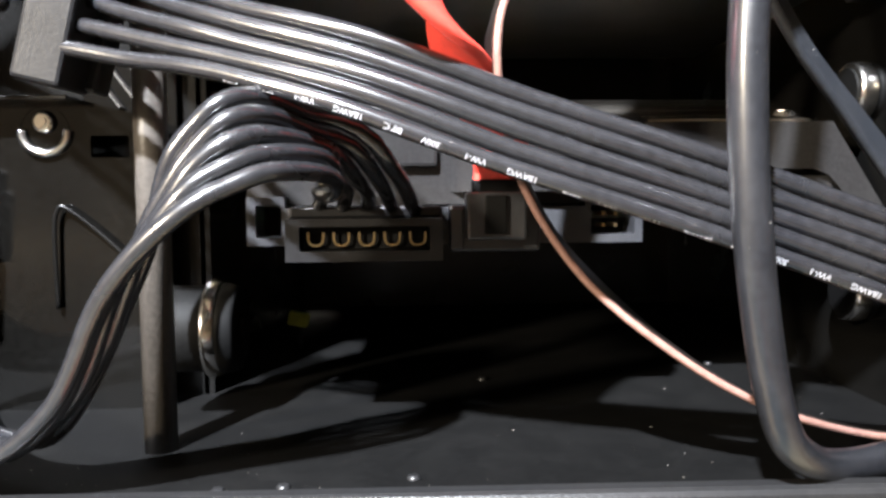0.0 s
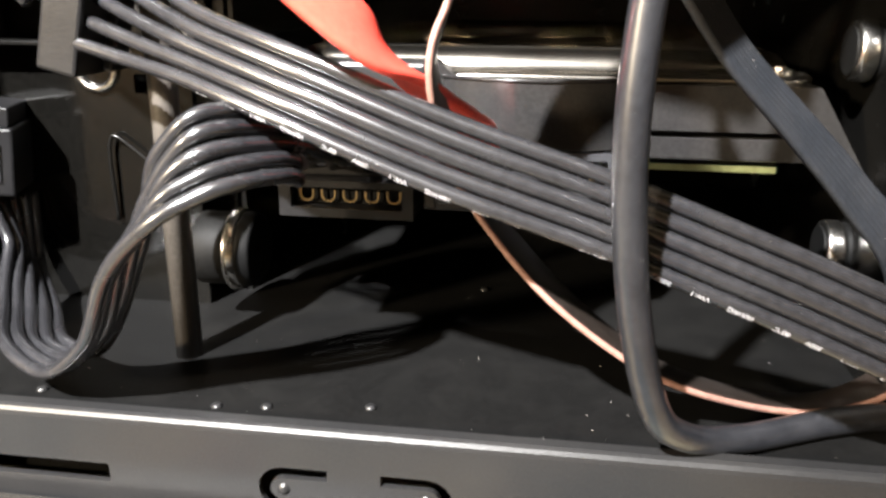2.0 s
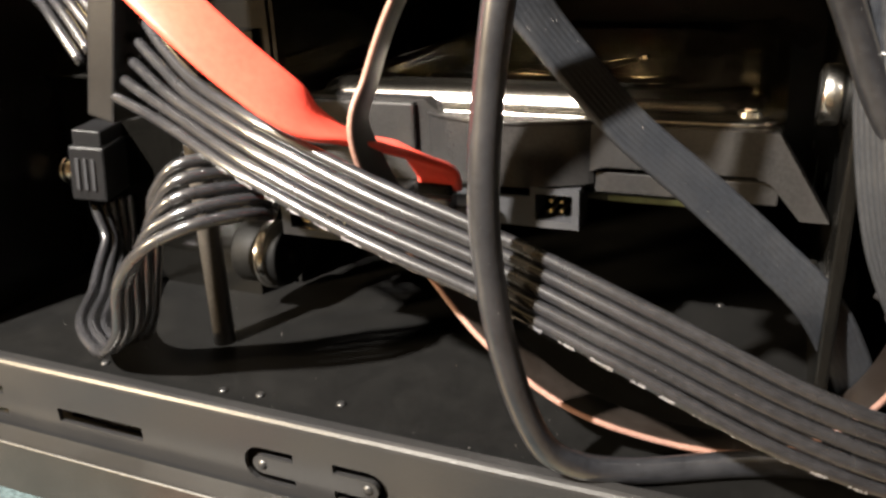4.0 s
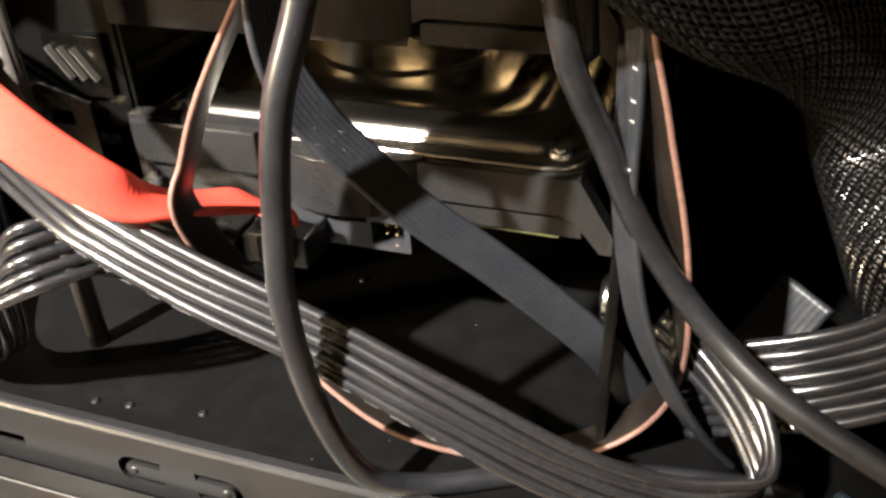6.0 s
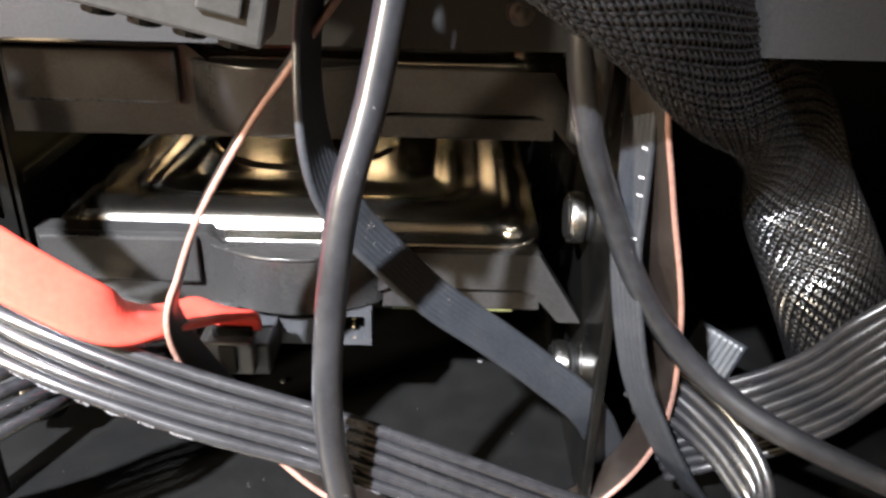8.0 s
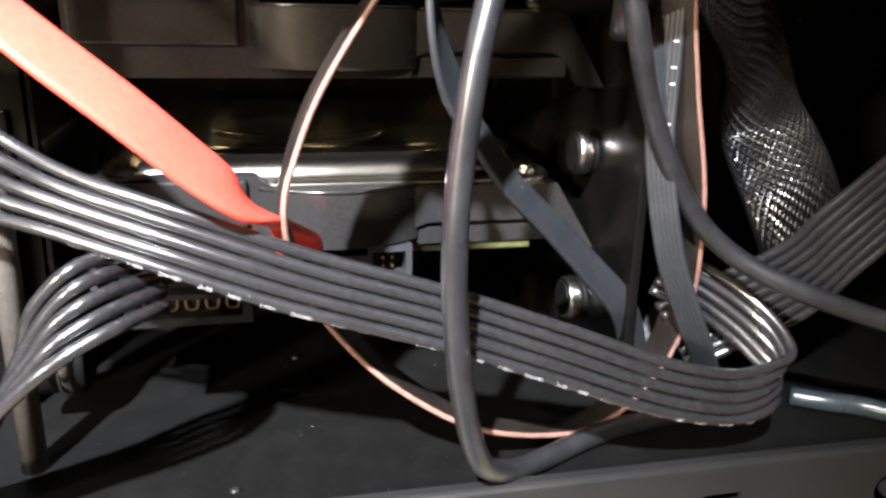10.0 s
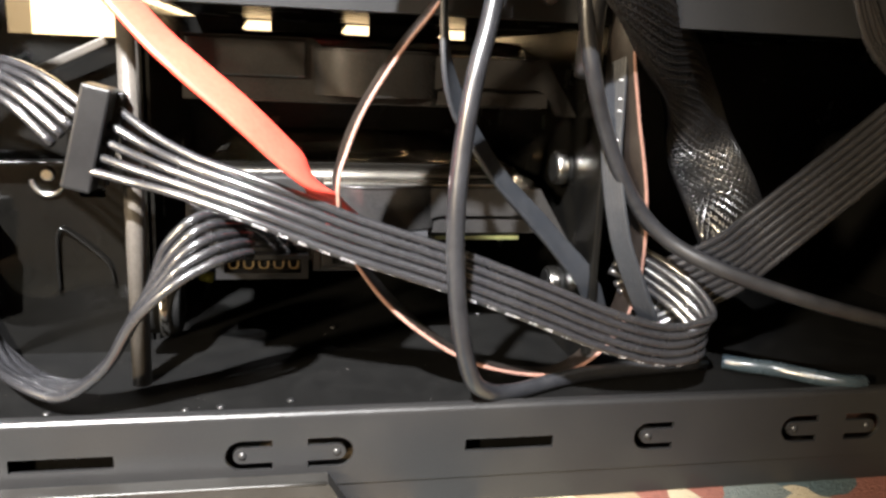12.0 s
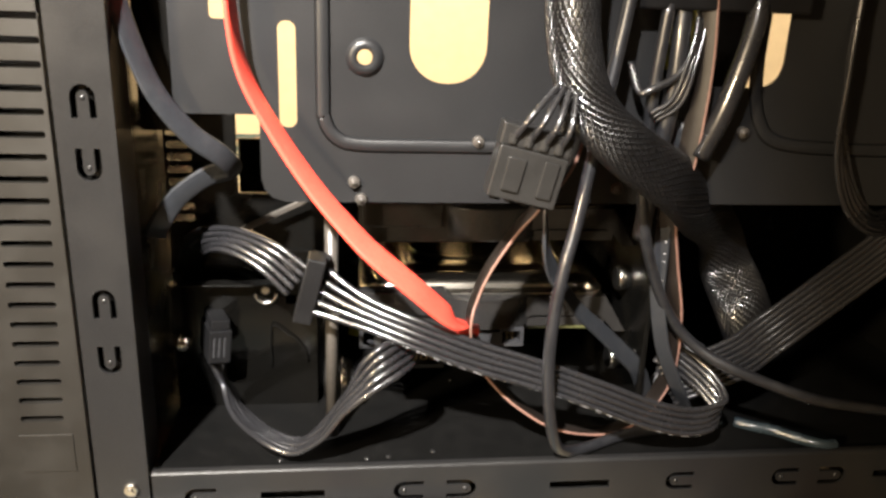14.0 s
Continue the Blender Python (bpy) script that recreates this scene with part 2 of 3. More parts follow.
def slab(w, h, ribs=0, n=3):
    """The section of a flat cable: rounded ends, with shallow ribs on both faces."""
    out = []
    r = h / 2
    top = []
    count = max(2, ribs * 4)
    for i in range(count + 1):
        u = -w / 2 + r + (w - h) * i / count
        v = r * (1 - (0.1 * (0.5 - 0.5 * math.cos(2 * math.pi * i / 4)) if ribs else 0))
        top.append((u, v))
    right = [(w / 2 - r + r * math.cos(a), r * math.sin(a)) for a in (math.pi / 4, 0, -math.pi / 4)]
    left = [(-w / 2 + r - r * math.cos(a), r * math.sin(a)) for a in (-math.pi / 4, 0, math.pi / 4)]
    return top + right + [(u, -v) for u, v in top[::-1]] + left


def wire_ribbon(name, label, points, faces, count=5, pitch=2.25, r=1.02, spread=None, group=""):
    """Flat ribbon of separate round wires."""
    t = thing(name, label, "cable", group)
    rows = rails(points, faces)
    for i in range(count):
        off = (i - (count - 1) / 2) * pitch
        jig = [(c + n * (0.25 * math.sin(0.35 * k + i * 1.9)), tt, w, n) for k, (c, tt, w, n) in enumerate(rows)]
        if spread:
            jig = [(c + w * off * (spread(k / (len(jig) - 1)) - 1), tt, w, n) for k, (c, tt, w, n) in enumerate(jig)]
        part("wire", sweep(jig, ring(r), off), WIRE, t, smooth=True)
    return t


def round_cable(name, label, points, r, material=CABLE):
    t = thing(name, label, "cable")
    part("jacket", sweep(rails(points, [(0.3, -1, 0.2)]), ring(r, 16)), material, t, smooth=True)
    return t


def flat_cable(name, label, points, faces, w, h, material, ribs=0, edge=None):
    t = thing(name, label, "cable")
    rows = rails(points, faces)
    part("jacket", sweep(rows, slab(w, h, ribs)), material, t, smooth=True)
    if edge:
        part("edge_strip", sweep(rows, ring(h * 0.5, 10), w / 2 - h * 0.3), edge, t, "copper-pink edge", smooth=True)
    return t


# ---------------------------------------------------------------- room
def structure(name, bm, material, label, category):
    return tagged(mesh_object(name, bm, material), label, category, kind="structure")


structure("floor", box(-1600, 1600, -1700, 800, -27, -17.2), RUG, "rug with a dark blue-green and tan pattern", "floor")
structure("wall_north", box(-1600, 1600, 800, 850, -30, 2200), WALLP, "plain beige painted room wall", "wall")
# unseen walls and ceiling, added only to shape bounce and reflections
structure("wall_south", box(-1600, 1600, -1750, -1700, -30, 2200), SOUTHW, "unseen dark wall added to keep reflections dim", "wall")
structure("wall_west", box(-1650, -1600, -1700, 800, -30, 2200), DARKW, "unseen dark wall added to keep reflections dim", "wall")
structure("wall_east", box(1600, 1650, -1700, 800, -30, 2200), DARKW, "unseen dark wall added to keep reflections dim", "wall")
structure("ceiling", box(-1650, 1650, -1750, 850, 2200, 2240), CEILP, "unseen white ceiling added to bounce fill light", "ceiling")


# ---------------------------------------------------------------- computer case
def cee(x, z, size, height, turn, cut=2.0, n=8):
    """A C-shaped cut in x and z round a bent tab: the round end at (x, z), open towards the turn."""
    ro, ri = height / 2, height / 2 - cut
    pts = [(size, ro)] + [(ro + ro * math.cos(a), ro * math.sin(a)) for a in [math.pi / 2 + math.pi * i / n for i in range(n + 1)]] + [(size, -ro)]
    pts += [(size, -ri)] + [(ro + ri * math.cos(a), ri * math.sin(a)) for a in [3 * math.pi / 2 - math.pi * i / n for i in range(n + 1)]] + [(size, ri)]
    c, s = math.cos(radians(turn)), math.sin(radians(turn))
    return [(x + u * c - v * s, z + u * s + v * c) for u, v in pts]


def dimple(parent, x, z):
    bm = bmesh.new()
    bmesh.ops.create_uvsphere(bm, u_segments=14, v_segments=8, radius=1.25 * MM, matrix=at_mm(x, 0.5, z) @ Matrix.Diagonal((1, 0.9, 1, 1)))
    part("dimple", bm, STEEL, parent, smooth=True)


case = thing("computer_case", "open black steel computer case with its side panel off", "computer case")

# bottom rail with its slots and bent tabs
u_cuts = [(-77, 1), (0, 1), (31.7, -1), (107.6, 1), (152.1, 1), (183.8, -1)]
slots = [(-49.4, -25.8), (60.7, 84.7), (196, 220)]
holes = [cee(x, 0, 11.5, 8.0, 0 if s > 0 else 180) for x, s in u_cuts] + [rounded(a, b, -1.7, 1.7, 0.4, 2) for a, b in slots]
rail = part("bottom_rail", prism([(-88, -9), (260, -9), (260, 9.6), (-88, 9.6)], 0, 1.1, holes), STEEL, case)
lip = [(0.0, 9.5), (0.1, 10.3), (0.5, 10.9), (1.2, 11.2), (3.2, 11.2), (3.6, 10.9), (3.6, 9.2), (3.0, 9.2), (2.9, 10.2), (1.3, 10.2), (1.1, 9.5)]
bm = bmesh.new()
ends = [[bm.verts.new((x * MM, y * MM, z * MM)) for y, z in lip] for x in (-88, 260)]
for i in range(len(lip)):
    bm.faces.new((ends[0][i], ends[0][(i + 1) % len(lip)], ends[1][(i + 1) % len(lip)], ends[1][i]))
bm.faces.new(ends[0])
bm.faces.new(ends[1][::-1])
bmesh.ops.recalc_face_normals(bm, faces=list(bm.faces))
part("rolled_lip", bm, STEEL, rail)
part("rail_skirt", box(-88, 260, 0.5, 2.2, -17, -9.05, 0.3), STEEL, rail)
part("rail_flange", box(-88, 260, 2.2, 26, -17, -16), STEEL, rail)
for x, s in u_cuts:
    dimple(rail, x + 4.2 * s, 0)
# black sheets added behind the slots in place of the shade inside
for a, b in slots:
    part("slot_shade_sheet", box(a - 2, b + 2, 5, 6, -4, 4), CAGE, rail)

# plastic foot along the lower edge, ending in a slant
foot = part("case_foot", prism([(-141, -17), (33, -17), (25, -4.2), (-141, -4.2)], -8, -2.4), BEZEL, case, "brown-grey plastic foot along the lower edge")
part("foot_web", box(-141, 20, -2.4, 0.4, -16, -10.5), BEZEL, foot)
part("foot_edge", sweep(rails([(-141, -7.6, -4.3), (-60, -7.6, -4.3), (24.6, -7.6, -4.3)], [(0, -1, 0)]), ring(0.55, 8)), BEZEL, foot, smooth=True)

# upright strip at the corner
v_cuts = [(-98, 150.5, -90), (-98, 120, 90), (-98, 83, -90), (-98, 51.8, 90), (-98, 220, -90), (-98, 190, 90)]
strip = part("corner_strip", prism([(-107, -9), (-89, -9), (-89, 300), (-107, 300)], -0.2, 1.0, [cee(x, z, 10.5, 7.6, r) for x, z, r in v_cuts]), STEEL, case)
part("strip_return", box(-90, -89, 1.0, 18, 9, 300), STEEL, strip)
# added black sheet that stands for the shade behind the strip's cuts
part("strip_shade_sheet", box(-105.8, -90.2, 4, 5, -9, 300), CAGE, strip)
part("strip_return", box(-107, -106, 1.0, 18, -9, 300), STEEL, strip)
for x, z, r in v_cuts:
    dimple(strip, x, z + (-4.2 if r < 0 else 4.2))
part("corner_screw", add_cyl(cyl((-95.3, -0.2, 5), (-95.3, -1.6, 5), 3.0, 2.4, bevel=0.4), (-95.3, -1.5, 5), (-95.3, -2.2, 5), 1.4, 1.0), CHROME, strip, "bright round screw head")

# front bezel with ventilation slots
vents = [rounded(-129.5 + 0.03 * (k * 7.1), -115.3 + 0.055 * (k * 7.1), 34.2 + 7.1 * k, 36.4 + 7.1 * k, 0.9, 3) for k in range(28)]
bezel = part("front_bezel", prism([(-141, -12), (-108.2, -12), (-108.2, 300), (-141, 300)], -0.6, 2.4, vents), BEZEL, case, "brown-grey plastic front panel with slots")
# added black sheet, the shade behind the vent slots
part("bezel_shade_sheet", box(-141, -108.5, 6, 7, -12, 300), CAGE, bezel)
part("bezel_edge", box(-146, -141, -1.2, 16, -12, 300, 1.2), BEZEL, bezel)
part("bezel_pad", box(-131, -113, -0.95, -0.6, 14, 29, 0.15), BEZEL, bezel)

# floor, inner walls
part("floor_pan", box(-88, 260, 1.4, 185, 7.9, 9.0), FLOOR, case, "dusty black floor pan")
windows = [[(c - 6.5, 108), (c - 1, 106), (c + 6, 107), (c + 6, 111.4), (c - 4, 111.4)] for c in (2, 45, 89)]
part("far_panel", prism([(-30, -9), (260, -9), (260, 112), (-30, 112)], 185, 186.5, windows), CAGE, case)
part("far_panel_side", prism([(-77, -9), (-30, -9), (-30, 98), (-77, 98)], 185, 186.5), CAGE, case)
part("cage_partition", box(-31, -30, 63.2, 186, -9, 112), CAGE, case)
# added blocker that hides the bright wall at the left
part("added_view_blocker", box(-89, -76, 30, 31, 131, 300), CAGE, case)
# dark sheet added behind the right cut-out so that it shows dark
part("added_dark_backing", box(84, 134, 44, 46, 120, 260), CAGE, case)
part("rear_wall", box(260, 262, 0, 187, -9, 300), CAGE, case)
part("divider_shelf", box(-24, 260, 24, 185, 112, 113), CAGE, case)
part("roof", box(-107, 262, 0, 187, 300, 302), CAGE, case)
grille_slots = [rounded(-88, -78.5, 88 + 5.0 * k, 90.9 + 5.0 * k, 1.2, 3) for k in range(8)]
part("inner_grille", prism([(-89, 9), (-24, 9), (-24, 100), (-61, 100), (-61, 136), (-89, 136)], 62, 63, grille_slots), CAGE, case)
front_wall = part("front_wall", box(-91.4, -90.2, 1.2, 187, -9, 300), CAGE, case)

# motherboard tray
outline = [(230, 108.5), (230, 300), (-75, 300), (-75, 139), (-47, 139), (-47, 117), (-46, 113), (-43.5, 110), (-39, 108.5)]
holes = [rounded(-40.3, -34.4, 134.8, 170, 2.6), rounded(3.5, 30, 150.8, 232, 12.5, 8), circle(-11.5, 159, 2.6),
         rounded(92, 138, 152, 240, 9, 6), rounded(-62, -54, 170, 176.5, 1.5)]
tray = part("motherboard_tray", prism(outline, 18.7, 19.8, holes), TRAY, case, "stamped grey-black tray with cut-outs")
for path in ([(-25.5, 18.6, 240), (-25.5, 18.6, 150), (-25, 18.6, 138), (-21, 18.6, 131.5), (-13, 18.6, 129.2), (10, 18.6, 129), (36, 18.6, 129), (60, 18.6, 129)],
             [(128, 18.6, 190), (128, 18.6, 158), (132, 18.6, 140), (142, 18.6, 132), (170, 18.6, 130), (200, 18.6, 130)]):
    part("pressed_bead", sweep(rails(path, [(0, -1, 0)]), [(2.6, 0), (1.6, 0.55), (0.5, 0.9), (-0.5, 0.9), (-1.6, 0.55), (-2.6, 0)]), TRAY, tray, smooth=True)
bm = bmesh.new()
for i in range(24):
    a, b = 2 * math.pi * i / 24, 2 * math.pi * (i + 1) / 24
    prof = [(3.0, -1.6), (4.2, -1.9), (5.6, -1.2), (6.6, 0.05)]
    for (r0, h0), (r1, h1) in zip(prof[:-1], prof[1:]):
        bm.faces.new([bm.verts.new(((-11.5 + r * math.cos(t)) * MM, (18.7 + h) * MM, (159 + r * math.sin(t)) * MM)) for r, t, h in ((r0, a, h0), (r0, b, h0), (r1, b, h1), (r1, a, h1))])
bmesh.ops.remove_doubles(bm, verts=bm.verts, dist=1e-6)
part("pressed_ring", bm, TRAY, tray, smooth=True)
for x, z in ((-15, 116), (-12.5, 109.8), (81, 114.5), (126, 136), (28.5, 131)):
    part("standoff", add_cyl(cyl((x, 18.7, z), (x, 16.6, z), 2.3, 1.9, bevel=0.3), (x, 16.7, z), (x, 16.2, z), 1.1), POST, tray, "small grey steel screw", smooth=True)
part("tray_lip", box(-39, 230, 19.8, 23, 108.5, 109.4), TRAY, tray)
part("cross_bar", box(78, 140, 10, 18.6, 178, 186, 1.0), PLASTIC, case)

# ---------------------------------------------------------------- drive cage
cage = thing("drive_cage", "black steel drive cage with rubber mounts", "drive cage")
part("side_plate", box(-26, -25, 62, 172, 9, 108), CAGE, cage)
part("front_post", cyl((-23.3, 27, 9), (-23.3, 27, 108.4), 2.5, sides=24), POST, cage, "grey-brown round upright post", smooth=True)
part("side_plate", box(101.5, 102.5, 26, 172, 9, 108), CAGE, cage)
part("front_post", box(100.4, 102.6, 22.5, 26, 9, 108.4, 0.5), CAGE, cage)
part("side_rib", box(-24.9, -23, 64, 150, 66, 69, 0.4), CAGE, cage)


def mount(x, y, z, r, way):
    m = part("rubber_mount", cyl((x, y, z), (x - 7 * way, y, z), r * 0.95, sides=40, bevel=0.6), RUBBER, cage, smooth=True)
    part("mount_cap", cyl((x + 3.4 * way, y, z), (x + 4.0 * way, y, z), r * 0.8, sides=32, bevel=0.2), RUBBER, m)
    part("mount_ring", cyl((x, y, z), (x + 3.6 * way, y, z), r, sides=40, bevel=0.7), CHROME, m, "bright steel ring", smooth=True)


left = part("rubber_mount", cyl((-27, 45, 25), (-20, 45, 25), 7.6, sides=40, bevel=0.6), RUBBER, cage, smooth=True)
part("mount_ring", cyl((-20, 45, 25), (-17.4, 45, 25), 8.8, 8.2, 40, 0.7), CHROME, left, "bright steel ring", smooth=True)
part("mount_cap", add_cyl(cyl((-17.6, 45, 25), (-14.6, 45, 25), 8.1, 7.4, 40, 0.5), (-14.7, 45, 25), (-13.8, 45, 25), 2.2), RUBBER, left, smooth=True)
for z in (29, 66.5):
    mount(100.5, 52, z, 5.5, -1)

# bracket plate in the front corner
bracket = thing("corner_bracket", "black folded steel bracket with a recessed screw", "bracket")
part("plate", prism([(-88, 9), (-30, 9), (-30, 62), (-44, 66), (-88, 66)], 52, 53, [rounded(-42.5, -35.5, 55.5, 59.5, 0.5, 2), circle(-50.5, 60.5, 4.4)]), GLOSS, bracket)
part("top_flange", box(-88, -44, 46, 52, 65.3, 66.2, 0.2), CAGE, bracket)
part("recess", add_cyl(cyl((-50.5, 53, 60.5), (-50.5, 55, 60.5), 4.6, 3.2), (-50.5, 52, 60.5), (-50.5, 53, 60.5), 4.3, 4.3), GLOSS, bracket)
part("recess_rim", sweep(rails([(-50.5 + 4.2 * math.cos(q), 51.6, 60.5 + 4.2 * math.sin(q)) for q in [math.pi + math.pi * k / 8 for k in range(9)]], [(0, -1, 0)]), ring(0.9, 8)), CHROME, bracket, "bright rim of the screw recess", smooth=True)
part("screw", add_cyl(cyl((-50.5, 53, 62), (-50.5, 50.6, 62), 2.4, 1.8, bevel=0.4), (-50.5, 50.7, 62), (-50.5, 50.2, 62), 0.9), CHROME, bracket, "cross-head screw")
part("wire_stay", sweep(rails([(-49, 51, 28), (-49, 50.5, 40), (-48.5, 50.5, 45.5), (-46, 50.5, 46), (-36, 50.5, 37), (-34, 51, 30)], [(0, -1, 0)]), ring(0.45, 8)), CAGE, bracket, smooth=True)
fins = thing("finned_vent", "black vent with slanted light fins", "vent")
part("frame", box(-47, -29, 60, 61.8, 60, 76, 0.4), GLOSS, fins)
for k in range(3):
    part("fin", place(box(-0.22, 0.22, -1, 1, -4.8, 4.8, 0.1), at_mm(-42.0 + 3.8 * k, 59, 69, 0, -36, 0)), POST, fins)


# ---------------------------------------------------------------- hard drives
def loft(loops):
    bm = bmesh.new()
    rings = [[bm.verts.new((x * MM, y * MM, z * MM)) for x, y, z in lp] for lp in loops]
    k = len(loops[0])
    for a, b in zip(rings[:-1], rings[1:]):
        for i in range(k):
            bm.faces.new((a[i], a[(i + 1) % k], b[(i + 1) % k], b[i]))
    bm.faces.new(rings[-1])
    bm.faces.new(rings[0][::-1])
    bmesh.ops.recalc_face_normals(bm, faces=list(bm.faces))
    return bm


def hard_drive(label, face_material, wired, depth=190):
    """The drive with its connector end towards the open side; its own origin lies under that end."""
    t = thing("hard_drive", label, "hard drive", "drives in the cage")
    part("casting", box(-12.5, 91.5, 50, depth, 46, 60.5, 0.8), CASTDARK, t)
    face = [(-13, 46.5), (-13, 64), (22, 64), (24, 62.5), (26, 61), (54, 60.5), (91, 60.5), (101, 44.5), (96, 44.5), (90.5, 51), (87.5, 52.2), (60, 52.2), (57, 51), (56, 46.5)]
    part("end_face", prism(face, 45.2, 50), face_material, t)
    arc = [(22 + 36 * k / 36, 46 - 7 * math.sin(math.pi * k / 36) ** 0.8) for k in range(37)]
    plan = arc + [(58, 49), (22, 49)]
    part("rounded_bulge", loft([[(x, y, z) for x, y in plan] for z in (48.6, 61.2)]), face_material, t, "rounded casting bulge over the motor")
    part("bulge_rim", sweep(rails([(x, y - 0.1, 61.3) for x, y in arc[1:-1:3]], [(0, -0.5, 1)]), ring(0.35, 8)), face_material, t, smooth=True)
    part("face_block", box(-12, 20.5, 43.4, 46, 53, 63.6, 0.7), face_material, t)
    part("face_ledge", box(58, 92, 46.4, 50, 46.6, 51, 0.4), face_material, t)
    steps = [(0, 60.4), (0, 61.2), (0.3, 61.6), (1.0, 61.8), (3.0, 61.9), (3.6, 62.3), (4.0, 63.2), (4.5, 64.2), (5.4, 65.0), (6.8, 65.5), (9, 65.7), (13, 65.8),
             (14.2, 65.6), (15.2, 65.0), (16.4, 64.5), (18, 64.4), (21, 64.4), (22, 64.8), (23.4, 65.2), (25, 65.3)]
    loops = []
    for inset, z in steps:
        loops.append([(x, y, z) for x, y in rounded(-13 + inset, 92 - inset, 47.5 + inset, depth - 1 - inset, 9, 6)])
    part("cover", loft(loops), COVER, t, "shiny stamped steel cover", smooth=True)
    if wired:
        part("cover_disc", cyl((34, 104, 65), (34, 104, 66.2), 26, 24.5, 64, 0.4), COVER, t)
    for x, y in ((-6.5, 53.5), (85.5, 53.5), (-6.5, 96), (85.5, 96)):
        part("cover_screw", add_cyl(cyl((x, y, 61.8), (x, y, 63.0), 2.6, 2.2, bevel=0.3), (x, y, 62.9), (x, y, 63.3), 1.2, sides=6), CHROME, t)
    if not wired:
        return t
    board = part("circuit_board", box(-8, 87, 51, 150, 43.6, 45.0, 0.1), BOARD, t, "dark green circuit board")
    part("board_edge", box(60, 86.5, 50.6, 51.0, 43.7, 44.9), BOARDEDGE, board, "pale green bare board edge")
    socket = part("socket", prism([(-12.5, 39.6), (56, 39.6), (56, 48), (46, 48), (46, 46), (-6, 46), (-6, 48), (-12.5, 48)], 42, 50,
                  [rounded(-11, -6.5, 41, 46.6, 0.3, 2), rounded(47, 54.6, 41, 46.6, 0.3, 2)]), SOCKET, t, "dark grey plastic socket block")
    for k in range(2):
        for j in range(2):
            part("jumper_pin", box(49.4 + 2.2 * k, 50.0 + 2.2 * k, 44.5, 50, 42.2 + 2 * j, 42.8 + 2 * j), GOLD, socket)
    return t


drive = hard_drive("hard drive with shiny steel cover in the lower bay", CAST, True)
upper = hard_drive("second hard drive in the shaded upper bay", CAST, False, 118)
upper.matrix_basis = at_mm(0, 1, 38)

# ---------------------------------------------------------------- plugs
plug = thing("power_plug", "black drive power plug with gold contacts", "plug")
part("shell", add_box(prism([(-3.5, 38), (20.8, 38), (20.8, 44.6), (-3.5, 44.6)], 27, 42, [rounded(-1.4, 18.8, 39.6, 43.4, 0.3, 2)]), -3.5, 20.8, 31, 42, 44.6, 46.4, 0.4), PLASTIC, plug)
part("insert", box(-1.2, 18.6, 30.5, 41.5, 39.8, 43.2), RUBBER, plug)
for k in range(5):
    x = 0.9 + 4.0 * k
    part("contact", sweep(rails([(x - 1.2, 29.6, 42.4), (x - 1.1, 29.6, 41.0), (x - 0.5, 29.6, 40.4), (x + 0.5, 29.6, 40.4), (x + 1.1, 29.6, 41.0), (x + 1.2, 29.6, 42.4)], [(0, -1, 0)], 4), ring(0.22, 6)), GOLD, plug)
dplug = thing("data_plug", "grey data plug on the red cable", "plug")
part("shell", add_box(box(22.2, 36.5, 31, 43, 39, 46.4, 0.5), 24.5, 34, 28, 33, 41, 48.5, 0.5), SOCKET, dplug)
part("latch", box(27.4, 30.8, 27.2, 28.2, 42, 48, 0.2), RUBBER, dplug)
part("side_rib", box(22.0, 24.2, 30, 31.2, 39.4, 46, 0.3), SOCKET, dplug, "grey latch edge")
part("collar", box(25.6, 33.6, 30.4, 34, 48, 50.5, 0.4), RUBBER, dplug)

comb = thing("inline_power_plug", "black in-line power plug on the wire ribbon", "plug")
part("shell", place(box(-3.4, 3.4, -4, 6, -12.6, 12.6, 0.6), at_mm(-31, 17, 76, 0, 14, 0)), PLASTIC, comb)
part("cap", place(box(-1.2, 5.0, 4, 9.5, -12.0, 12.0, 0.5), at_mm(-31, 17, 76, 0, 14, 0)), PLASTIC, comb)

plug3 = thing("end_power_plug", "black power plug at the ribbon's end", "plug")
part("shell", place(add_box(box(-4.5, 4.5, -10, 10, -6, 8, 0.6), -3.6, 3.6, -9, 9, 8, 12, 0.4), at_mm(-71, 47, 42, 0, 6, 20)), PLASTIC, plug3)
for k in range(3):
    part("ridge", place(box(-2.8 + 2 * k, -2.0 + 2 * k, -10.4, -9.8, -3, 5), at_mm(-71, 47, 42, 0, 6, 20)), SOCKET, plug3)

molex = thing("drive_power_connector", "black four-pin power connector hanging loose", "plug")
mm_ = at_mm(41.2, -9, 131.0, 0, 13, 0)
part("housing", place(add_box(box(-11.5, 11.5, -4, 4.5, -14, 3, 0.5), -11.8, 11.8, -2.5, 5, 3, 10, 0.5), mm_), NYLON, molex)
part("front_step", place(add_box(box(-8, -2, -5, -4, -11, 0, 0.3), 4, 9, -5, -4, -11, 1, 0.3), mm_), NYLON, molex)
for k in range(4):
    part("socket_tube", place(cyl((-7.8 + 5.2 * k, 0, -13.8), (-7.8 + 5.2 * k, 0, -15.2), 1.9, sides=14), mm_), RUBBER, molex)
    part("wire_grommet", place(cyl((-7.8 + 5.2 * k, -2.5, 4), (-7.8 + 5.2 * k, -2.5, 7), 1.5, sides=12), mm_), NYLON, molex)
